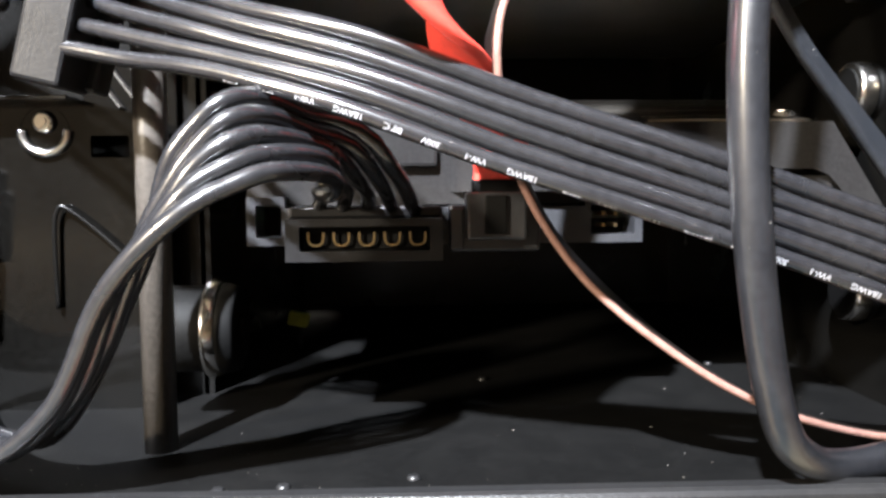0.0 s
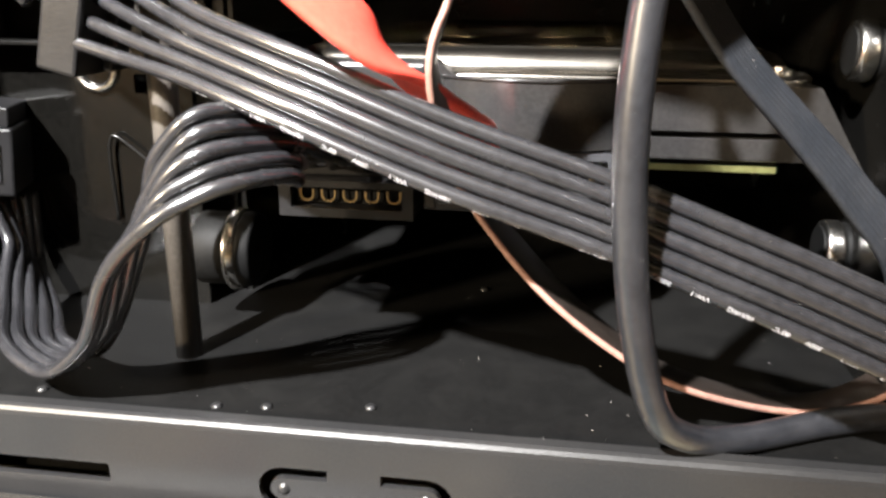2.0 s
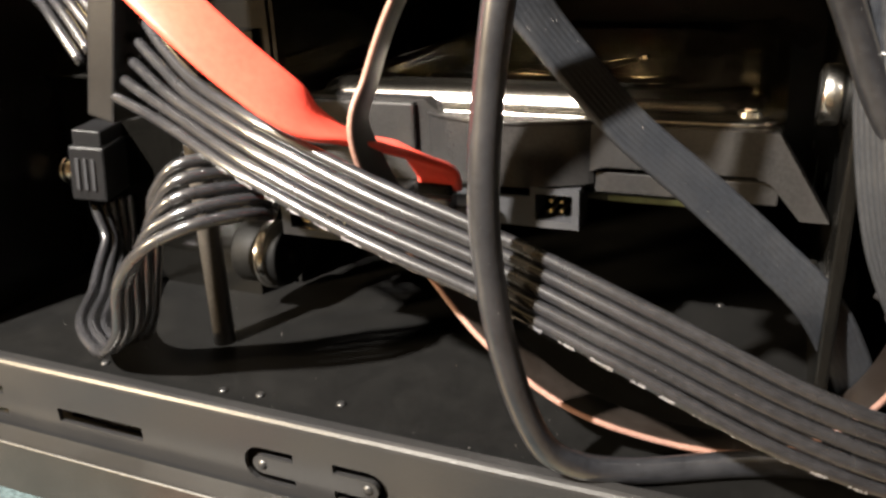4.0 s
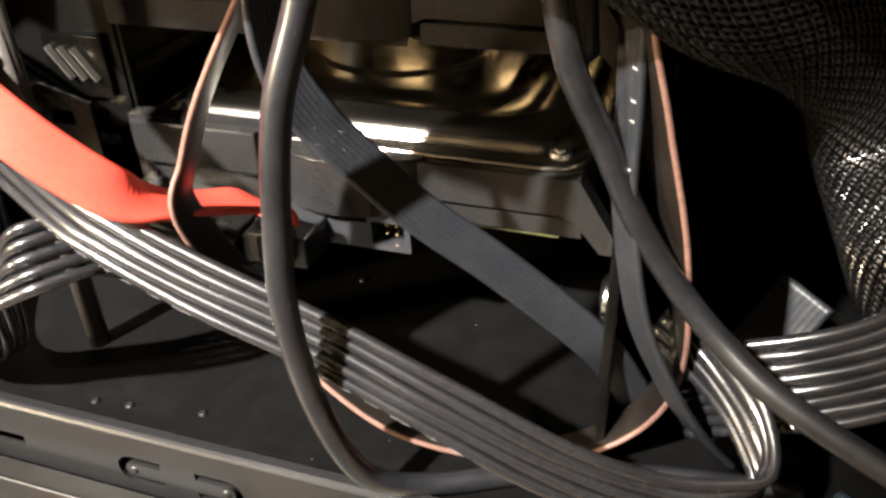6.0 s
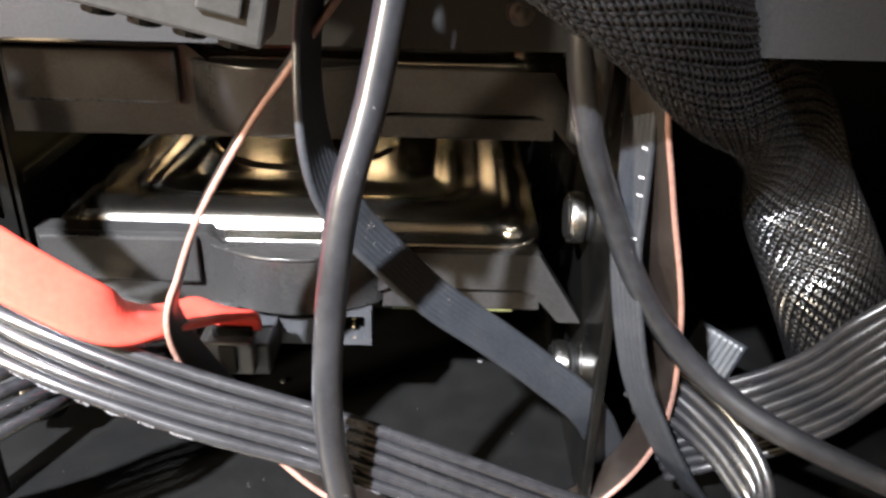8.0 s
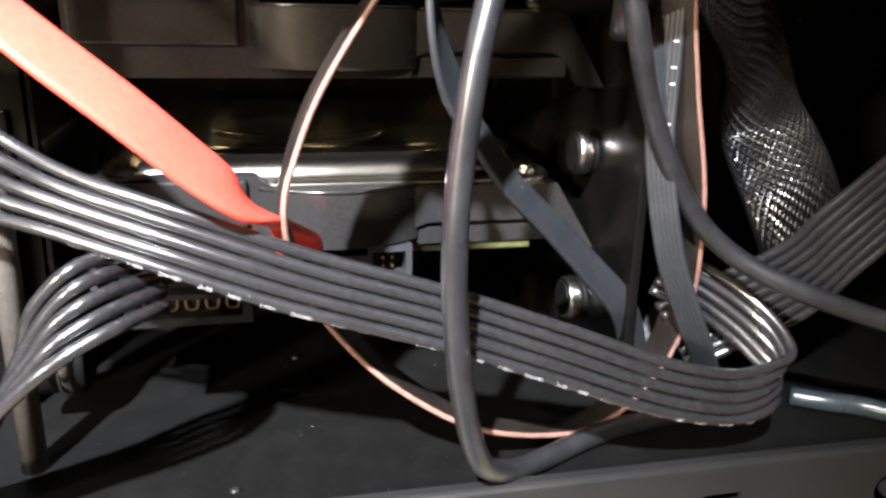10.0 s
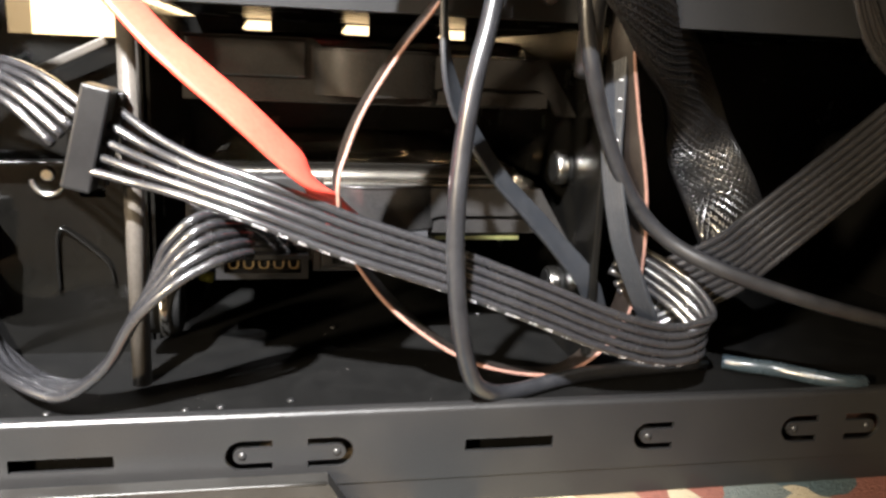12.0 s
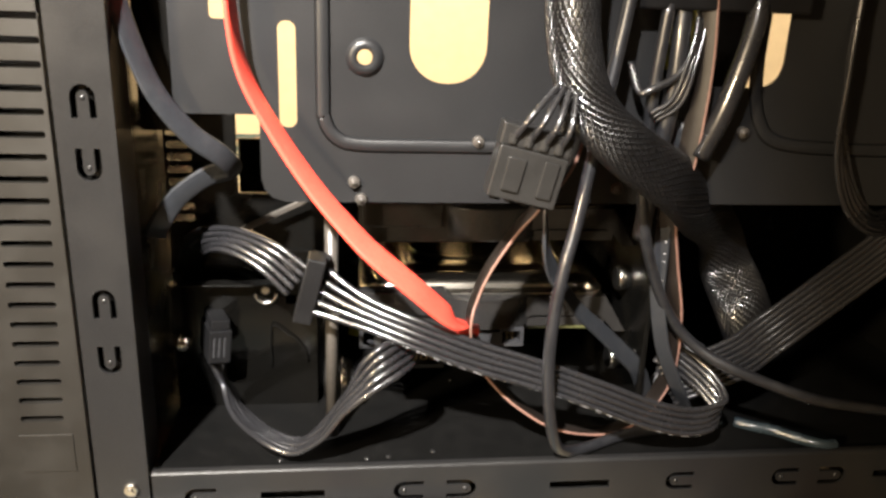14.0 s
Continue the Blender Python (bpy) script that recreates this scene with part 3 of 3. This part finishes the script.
for k in range(4):
    x = -7.8 + 5.2 * k
    a = mm_ @ Vector((x * MM, -0.0025, 0.005))
    a = a / MM
    part("wire", sweep(rails([tuple(a), (a.x + 3 + (3 - k), a.y - 2, a.z + 9), (54 + 1.2 * k, -2 + k * 0.6, 160 + k), (56 + k, 4, 176), (57 + k, 6, 200)], [(0, -1, 0)]), ring(1.05, 10)), WIRE, molex, smooth=True)

# ---------------------------------------------------------------- cables
wide_start = lambda s: 1 + 0.75 * max(0.0, 1 - s * 6) ** 1.3
wide_end = lambda s: 1 + 0.25 * max(0.0, 1 - (1 - s) * 3.2) ** 1.3
R1 = [(-28, 17, 75.5), (-19, 13, 72), (-8, 8, 68.5), (10, 2, 63), (30, 0.5, 55.5), (54, 0.5, 47.5), (76, -1, 39.5), (97, -1, 31), (114, 1, 26), (125, 4, 26), (130, 9, 28.5), (127, 16, 34), (119, 23, 40), (110, 28, 44)]
F1 = [(0.1, -1, 0.25)] * 8 + [(0.15, -1, 0.2), (0.6, -0.9, 0.1), (1, -0.1, -0.2), (0.9, 0.7, -0.2), (0.5, 0.9, -0.2), (0.3, 1, -0.2)]
ribbon = wire_ribbon("power_ribbon_cable", "black ribbon of five glossy power wires with white print", R1, F1, 5, 2.35, 1.12, wide_start)


def letters(text, size, m, parent):
    """Words in the built-in font, as a mesh part."""
    cu = bpy.data.curves.new("words", "FONT")
    cu.body, cu.size, cu.align_x, cu.align_y = text, size * MM, "CENTER", "CENTER"
    ob = bpy.data.objects.new("words", cu)
    data = bpy.data.meshes.new_from_object(ob)
    data.transform(m)
    data.materials.append(PRINT)
    bpy.data.objects.remove(ob)
    p = new("print", data)
    p.parent = parent
    p["label"] = "white print"


rows1 = rails(R1, F1, 40)
words = ["18AWG", "80\u00b0C", "300V", "VW-1"]
walked, nxt, k = 0.0, 22.0, 0
for (c0, *_), (c, t, w, n) in zip(rows1[:-1], rows1[1:]):
    walked += (c - c0).length
    if walked > nxt and walked < 165:
        face = (n * 0.75 + w * 0.65).normalized()
        up = t.cross(face)
        spot = c + w * (2 * 2.35) + face * 1.16
        m = Matrix((( -t.x, up.x, face.x, spot.x * MM), (-t.y, up.y, face.y, spot.y * MM), (-t.z, up.z, face.z, spot.z * MM), (0, 0, 0, 1)))
        letters(words[k % 4], 1.12, m, ribbon)
        nxt += (5.6, 4.9, 5.2, 6.0)[k % 4]
        k += 1
wire_ribbon("power_ribbon_cable", "black ribbon of five glossy power wires, bending back", [(-83, 62, 66), (-79, 54, 77), (-72, 42, 86), (-60, 30, 90.5), (-47, 22, 87.5), (-35, 17.5, 78.5)],
            [(0.3, -1, 0.5)] * 3 + [(0.2, -0.9, 0.8), (0.1, -1, 0.5), (0.1, -1, 0.3)], 5, 2.35, 1.1, wide_end)
R3 = [(9, 33, 46), (9, 24, 49.5), (4.5, 9, 54.5), (-2, -1, 55.5), (-8, -3, 52), (-13, -2.5, 46), (-19, 0, 37.5), (-26.5, 5, 24), (-36, 9, 15.5), (-47, 15, 15.5), (-58, 30, 15.5), (-67, 43, 22), (-70.5, 46.5, 34)]
F3 = [(0, -0.7, -0.7), (-0.1, -0.8, -0.3), (0, -0.85, 0.4), (-0.1, -0.92, 0.35), (-0.5, -0.75, 0.4), (-0.75, -0.4, 0.45), (-0.85, 0.0, 0.45), (-0.85, 0.05, 0.45), (-0.3, 0.1, 0.9), (0.2, 0.2, 1), (0.4, 0.1, 0.9), (0.8, 0.2, 0.3), (0.9, -0.3, 0.1)]
wire_ribbon("plug_ribbon_cable", "black glossy wire ribbon arching from the plug", R3, F3, 5, 2.5, 1.2, lambda s: 1 + 0.6 * max(0.0, 1 - s * 9) + 0.15 * max(0.0, 1 - abs(s - 0.25) * 6))
R2 = [(114, 26, 28), (124, 23.5, 34), (135, 23, 38.5), (146, 25, 43), (155, 28, 48), (166, 29.5, 56), (189, 33, 72), (206, 33, 87), (217, 30, 102)]
wire_ribbon("wide_ribbon_cable", "wide black glossy wire ribbon rising from the floor", R2, [(-0.1, -1, 0.2)], 8, 2.35, 1.15)
wire_ribbon("hanging_ribbon_cable", "black glossy wire ribbon hanging beside the tray", [(158, 13, 215), (159, 13, 189), (158.5, 12, 160), (161, 12, 134), (171, 14, 112), (186, 20, 101), (204, 30, 100)],
            [(0.85, -0.5, 0)] * 3 + [(0.7, -0.7, 0), (0.3, -0.9, 0.3), (0, -0.9, 0.5), (0, -0.9, 0.5)], 5, 2.2, 1.05)

flat_cable("red_data_cable", "bright red flat data cable", [(-54, 10, 205), (-54, 9, 178), (-51, 9, 156), (-42, 8, 137.5), (-28, 4, 117), (-14, -1, 101.5), (-5.7, -3.5, 94), (4.8, -4, 85), (13, -2, 77), (19.5, 1.5, 70.5), (22.8, 8, 66), (25.5, 17, 61.5), (28.5, 25, 58), (30.5, 31, 53), (30.5, 32.5, 49.5)],
           [(0.97, -0.2, 0.1), (0.97, -0.2, 0.1), (0.94, -0.28, 0.15), (0.88, -0.38, 0.25), (0.76, -0.48, 0.4), (0.64, -0.54, 0.5), (0.57, -0.57, 0.55), (0.53, -0.58, 0.58), (0.52, -0.58, 0.6), (0.45, -0.5, 0.7), (0.25, -0.25, 0.95), (0.2, 0.1, 1), (0.35, 0.5, 0.6), (0.1, 1, 0.2), (0, 1, 0)], 9.4, 1.7, RED)
round_cable("black_round_cable", "thick dull black round cable hanging to the floor", [(76, 8, 190), (71, 5, 160), (66, 2, 134), (61, -2, 108), (57, -5.5, 93), (54.5, -6.5, 74), (54, -7, 57), (56, -5.5, 38), (60, -2.5, 22), (65, 1, 15), (75, 7, 11.6), (100, 18, 11.4), (140, 24, 11.4)], 2.25)
flat_cable("copper_edged_cable", "dark flat cable with a copper-pink edge", [(66, 11, 150), (60, 9, 126), (50, 10, 110.5), (43.2, 11.5, 101.4), (37, 11.5, 92), (32, 11, 83), (28.6, 10, 74), (27, 8, 66), (30.5, 12, 52), (38, 15, 39.5), (50, 13, 28), (65, 13, 18.5), (84, 18, 12.5), (98, 23, 13), (109, 26, 22), (113.5, 24.5, 38), (111, 21, 62), (105, 19, 86), (101, 16, 105), (103.5, 13, 125), (105, 12.5, 159), (103, 13, 190)],
           [(0.78, 0.1, -0.6)] * 6 + [(0.9, 0.1, -0.3), (0.95, 0.05, -0.1), (0.75, -0.2, 0.4), (0.5, -0.2, 0.8), (0.3, -0.1, 0.95), (0.1, 0, 1), (-0.2, 0, 1), (-0.6, -0.1, 0.8), (-0.9, -0.3, 0.3), (-0.9, -0.4, 0), (-0.8, -0.6, 0), (-0.7, -0.7, 0), (-0.7, -0.7, 0), (-0.7, -0.7, 0), (-0.7, -0.7, 0), (-0.7, -0.7, 0)], 7.4, 1.1, BROWN, 0, PINK)
flat_cable("grey_flat_cable", "matt grey-black ribbed flat data cable", [(57, 10, 140), (52, 7, 118), (51.5, 4, 104), (53, 4, 94), (56.3, 6, 86.2), (61, 9, 79), (69.5, 13, 68.2), (80, 17.5, 58), (91, 21.5, 47), (101, 25, 35.5), (110, 33, 15)],
           [(0.97, -0.25, 0.1), (0.97, -0.25, 0.1), (0.95, -0.3, 0.1), (0.85, -0.5, 0.2), (0.35, -0.7, 0.6), (0.3, -0.65, 0.7), (0.25, -0.65, 0.7), (0.2, -0.7, 0.65), (0.1, -0.75, 0.6), (0, -0.85, 0.5), (0, -0.9, 0.4)], 7.6, 1.4, FLAT, 7)
round_cable("black_bent_cable", "dull black round cable curving away along the floor", [(90, 12, 180), (88, 12, 150), (89, 14, 122), (90, 14, 108), (93, 14, 95), (98, 17, 83), (104, 17.5, 70), (111.3, 17.5, 59), (119, 15, 51.5), (129, 9.5, 46), (145, 4, 40.5), (162, -1, 36), (185, 2, 30), (220, 8, 22)], 2.2)
flat_cable("black_flat_cable", "black flat data cable with white print", [(100, 17.5, 140), (100.5, 17.5, 110), (101.3, 18.5, 88), (102, 18.5, 72), (106, 17.5, 52), (112, 18, 38), (118, 20, 27), (126, 26, 14)], [(-0.75, -0.65, 0.1)], 6.4, 1.5, FLAT, 5)

# braided bundle
bundle = thing("braided_cable_bundle", "thick black cable bundle in a woven mesh sleeve", "cable")
ZP = [(56, 3, 215), (53, 0, 190), (54, -2, 170), (58, -4, 153.5), (65.5, -4.5, 142), (76, -3, 133.3), (87.5, 2, 126), (99.5, 8.5, 118.3), (113, 20, 107), (126, 33, 98.5), (135.5, 42, 88), (141, 45, 76), (145.5, 42.5, 66.5), (149.5, 40.5, 58), (157, 39.5, 42)]
ZF = [(0.2, -1, 0)] * 3 + [(0.2, -1, 0.2), (0.2, -0.97, 0.25), (0.2, -0.95, 0.3), (0.25, -0.9, 0.35), (0.35, -0.85, 0.3), (0.45, -0.8, 0.15), (0.4, -0.88, 0.15), (0.3, -0.95, 0.15), (0.1, -1, 0.1), (-0.1, -1, 0.1), (-0.2, -1, 0.2), (-0.2, -1, 0.2)]
zrows = rails(ZP, ZF, 14)


def oval(w, h, n=28):
    return [(w / 2 * math.cos(2 * math.pi * i / n), h / 2 * math.sin(2 * math.pi * i / n)) for i in range(n)]


def sleeve_width(s):
    """Narrower where it hangs, full where it lies flat."""
    return 0.8 + 0.2 * min(1, max(0, (s - 0.3) / 0.2))


part("core", sweep(zrows, oval(21.0, 6.8), 0.0, [sleeve_width(i / (len(zrows) - 1)) for i in range(len(zrows))]), RUBBER, bundle, smooth=True)
fine = rails(ZP, ZF, 60)
COUNT, STEP = 54, 0.015
verts, faces = [], []
for hand in (1, -1):
    for k in range(COUNT):
        base = len(verts)
        for i, (c, t, w, n) in enumerate(fine):
            turn = i * STEP
            wide = 11.5 * sleeve_width(i / (len(fine) - 1))
            a = hand * turn + 2 * math.pi * k / COUNT
            lift = 0.16 * hand * math.cos(COUNT * turn + math.pi * k)
            out = (w * (math.cos(a) / wide) + n * (math.sin(a) / 4.2)).normalized()
            p = c + w * (wide * math.cos(a)) + n * (4.2 * math.sin(a)) + out * lift
            side = (out.cross(t) * 0.7 + t * (-0.7 * hand)).normalized()
            verts += [tuple((p + side * u + out * v) * MM) for u, v in ((0.31, 0), (0, 0.16), (-0.31, 0), (0, -0.16))]
        for i in range(len(fine) - 1):
            s = base + 4 * i
            faces += [(s + q, s + (q + 1) % 4, s + 4 + (q + 1) % 4, s + 4 + q) for q in range(4)]
data = bpy.data.meshes.new("woven_sleeve")
data.from_pydata(verts, [], faces)
data.materials.append(BRAID)
sleeve = new("woven_sleeve", data)
sleeve.parent = bundle
tagged(sleeve, "woven glossy black mesh", kind="stuff")

# cables at the tray's edges
flat_cable("flat_front_cable", "black flat cable looping into the case front", [(-90, 10, 215), (-89, 9, 182), (-80.5, 9, 151.5), (-70, 12, 134.5), (-60, 17, 125), (-57, 24, 118), (-64, 30, 113)], [(0.75, -0.65, -0.15)], 7.5, 1.6, FLAT)
flat_cable("flat_front_cable", "black flat cable bending down to a plug", [(-57, 26, 119), (-66, 26, 116), (-77, 26, 108), (-84, 26, 98), (-87, 30, 92)], [(0.3, -0.9, -0.2)], 7.5, 1.6, FLAT)
round_cable("thick_black_cable", "thick glossy black cable through the tray opening", [(123, 20, 195), (121, 11, 176), (114, 9, 148), (108, 12, 128)], 3.6, WIRE)
round_cable("thick_black_cable", "thick dull black cable beside the tray opening", [(97, 22, 200), (96, 14, 176), (95, 12, 150), (92, 14, 118), (93, 20, 95)], 3.2)
round_cable("thin_black_cable", "thin black cable looped at the tray opening", [(104, 22, 190), (101, 12, 170), (96, 9, 158), (86, 8, 152), (82, 10, 151), (80, 16, 160)], 1.3, WIRE)
wire_ribbon("small_ribbon_cable", "small ribbon of thin grey-black wires", [(105, 24, 200), (103, 14, 176), (99, 9, 160), (95, 8, 148), (88, 10, 142)], [(0.3, -1, 0)], 3, 1.9, 0.85)
label = thing("yellow_label", "yellow-green tag behind the tray opening", "tag")
part("sheet", place(box(-7, 7, -0.6, 0.6, -16, 16, 0.2), at_mm(103, 30, 172, 0, 12, 10)), YELLOW, label)
round_cable("blue_grey_cable", "shiny blue-grey cable lying on the floor", [(146, 24, 11.4), (152, 19.5, 11.6), (159, 16, 11.6), (166, 10, 11.6), (174, 4.5, 11.6), (180, 5, 11.2)], 2.3, BLUECAB)
# separate ribbed piece, shaped as the lit patch of a cable otherwise in shadow
fab = thing("lit_cable_patch", "short grey ribbed piece standing for a lit patch of flat cable", "cable")
part("jacket", sweep(rails([(123, 55, 9.9), (128, 56, 14), (133, 57, 23.5), (138.5, 59.5, 34)], [(-0.35, -0.9, 0.45)]), slab(13, 1.6, 8)), FLAT, fab, smooth=True)

# small parts in the front corner and under the drive
knob = thing("shiny_stud", "rounded bright metal stud in the front corner", "stud")
part("stud", add_cyl(cyl((-89.9, 50, 40), (-84, 49, 40), 3.0, 4.6, 24, 0.8), (-84, 49, 40), (-81, 48.5, 40), 4.6, 2.4, 24, 0.8), COVER, knob, smooth=True)
stay = thing("cross_stay", "tan metal stay behind the ribbon", "stay")
part("bar", sweep(rails([(-60, 56, 86), (-47, 55.5, 92.6), (-34, 55, 99)], [(0, -1, 0)]), slab(2.6, 1.2)), POST, stay)
clip = thing("yellow_clip", "small yellow plastic clip under the drive", "clip")
part("clip_body", place(box(-2.6, 2.6, -1.5, 1.5, -1.8, 1.8, 0.5), at_mm(-14.3, 109, 16.5, 0, 12, 0)), YELLOW, clip)
part("clip_stem", cyl((-14.3, 109, 9), (-14.3, 109, 15), 0.8, sides=10), CAGE, clip)
for x, y in ((-10, 8.5), (-1.5, 9.5), (-42.7, 9.4), (16, 12), (82.4, 81.8), (30, 70)):
    rivet = thing("floor_rivet", "small dull steel rivet head in the floor pan", "rivet", "rivets in the floor pan")
    part("head", cyl((x, y, 9.0), (x, y, 9.6), 1.1, 0.7, 16, 0.2), STEEL, rivet, smooth=True)

# unreadable white print on the black flat cable
cable = next(o for o in bpy.data.objects if o.name == "black_flat_cable")
rows2 = rails([(100, 17.5, 140), (100.5, 17.5, 110), (101.3, 18.5, 88), (102, 18.5, 72), (106, 17.5, 52)], [(-0.75, -0.65, 0.1)], 12)
for i in (20, 23, 25, 31, 34):
    c, t, w, n = rows2[i]
    bm = bmesh.new()
    s = c - w * 1.9 + n * 0.82
    bm.faces.new([bm.verts.new((s + w * u + t * v) * MM) for u, v in ((-0.55, -0.16), (0.55, -0.16), (0.55, 0.16), (-0.55, 0.16))])
    part("print_bar", bm, PRINT, cable, "white print")

# loose dust on the floor pan and on the cables
dust = bmesh.new()
rng = random.Random(7)


def fleck(p, r):
    vs = [dust.verts.new((Vector(p) + Vector((rng.uniform(-1, 1), rng.uniform(-1, 1), rng.uniform(-0.6, 1))) * r) * MM) for _ in range(4)]
    for f in ((0, 1, 2), (0, 3, 1), (1, 3, 2), (2, 3, 0)):
        dust.faces.new([vs[k] for k in f])


for _ in range(240):
    fleck((rng.uniform(-86, 190), 5 + rng.random() ** 2 * 70, 9.1), rng.uniform(0.06, 0.2))
for rows, u, top in ((rows1, 5.2, 1.15),):
    for _ in range(90):
        c, t, w, n = rows[rng.randrange(len(rows) - 1)]
        k = rng.randrange(5)
        fleck(c + w * ((k - 2) * 2.35) + n * top, rng.uniform(0.06, 0.16))
for points, r, many in (([(61, -2, 108), (57, -5.5, 93), (54.5, -6.5, 74), (54, -7, 57), (56, -5.5, 38), (60, -2.5, 22)], 2.2, 60), ([(90, 14, 108), (93, 14, 95), (98, 17, 83), (104, 17.5, 70), (111.3, 17.5, 59), (119, 15, 51.5), (129, 9.5, 46)], 2.15, 60)):
    path = spline(points, 20)
    for _ in range(many):
        q = rng.uniform(0.6, 2.6)
        fleck(path[rng.randrange(len(path))] + Vector((-math.cos(q), -math.sin(q), 0.1)) * r, rng.uniform(0.06, 0.15))
grey_rows = rails([(56.3, 6, 86.2), (61, 9, 79), (69.5, 13, 68.2), (80, 17.5, 58), (91, 21.5, 47), (101, 25, 35.5)], [(0.3, -0.65, 0.65)], 20)
for _ in range(70):
    c, t, w, n = grey_rows[rng.randrange(len(grey_rows))]
    fleck(c + w * rng.uniform(-3.2, 3.2) + n * 0.72, rng.uniform(0.06, 0.16))
DUST = mat("pale_dust", (0.16, 0.15, 0.14), 0.9)
tagged(mesh_object("dust", dust, DUST), "pale dust flecks on the floor pan and cables", "dust", kind="stuff")
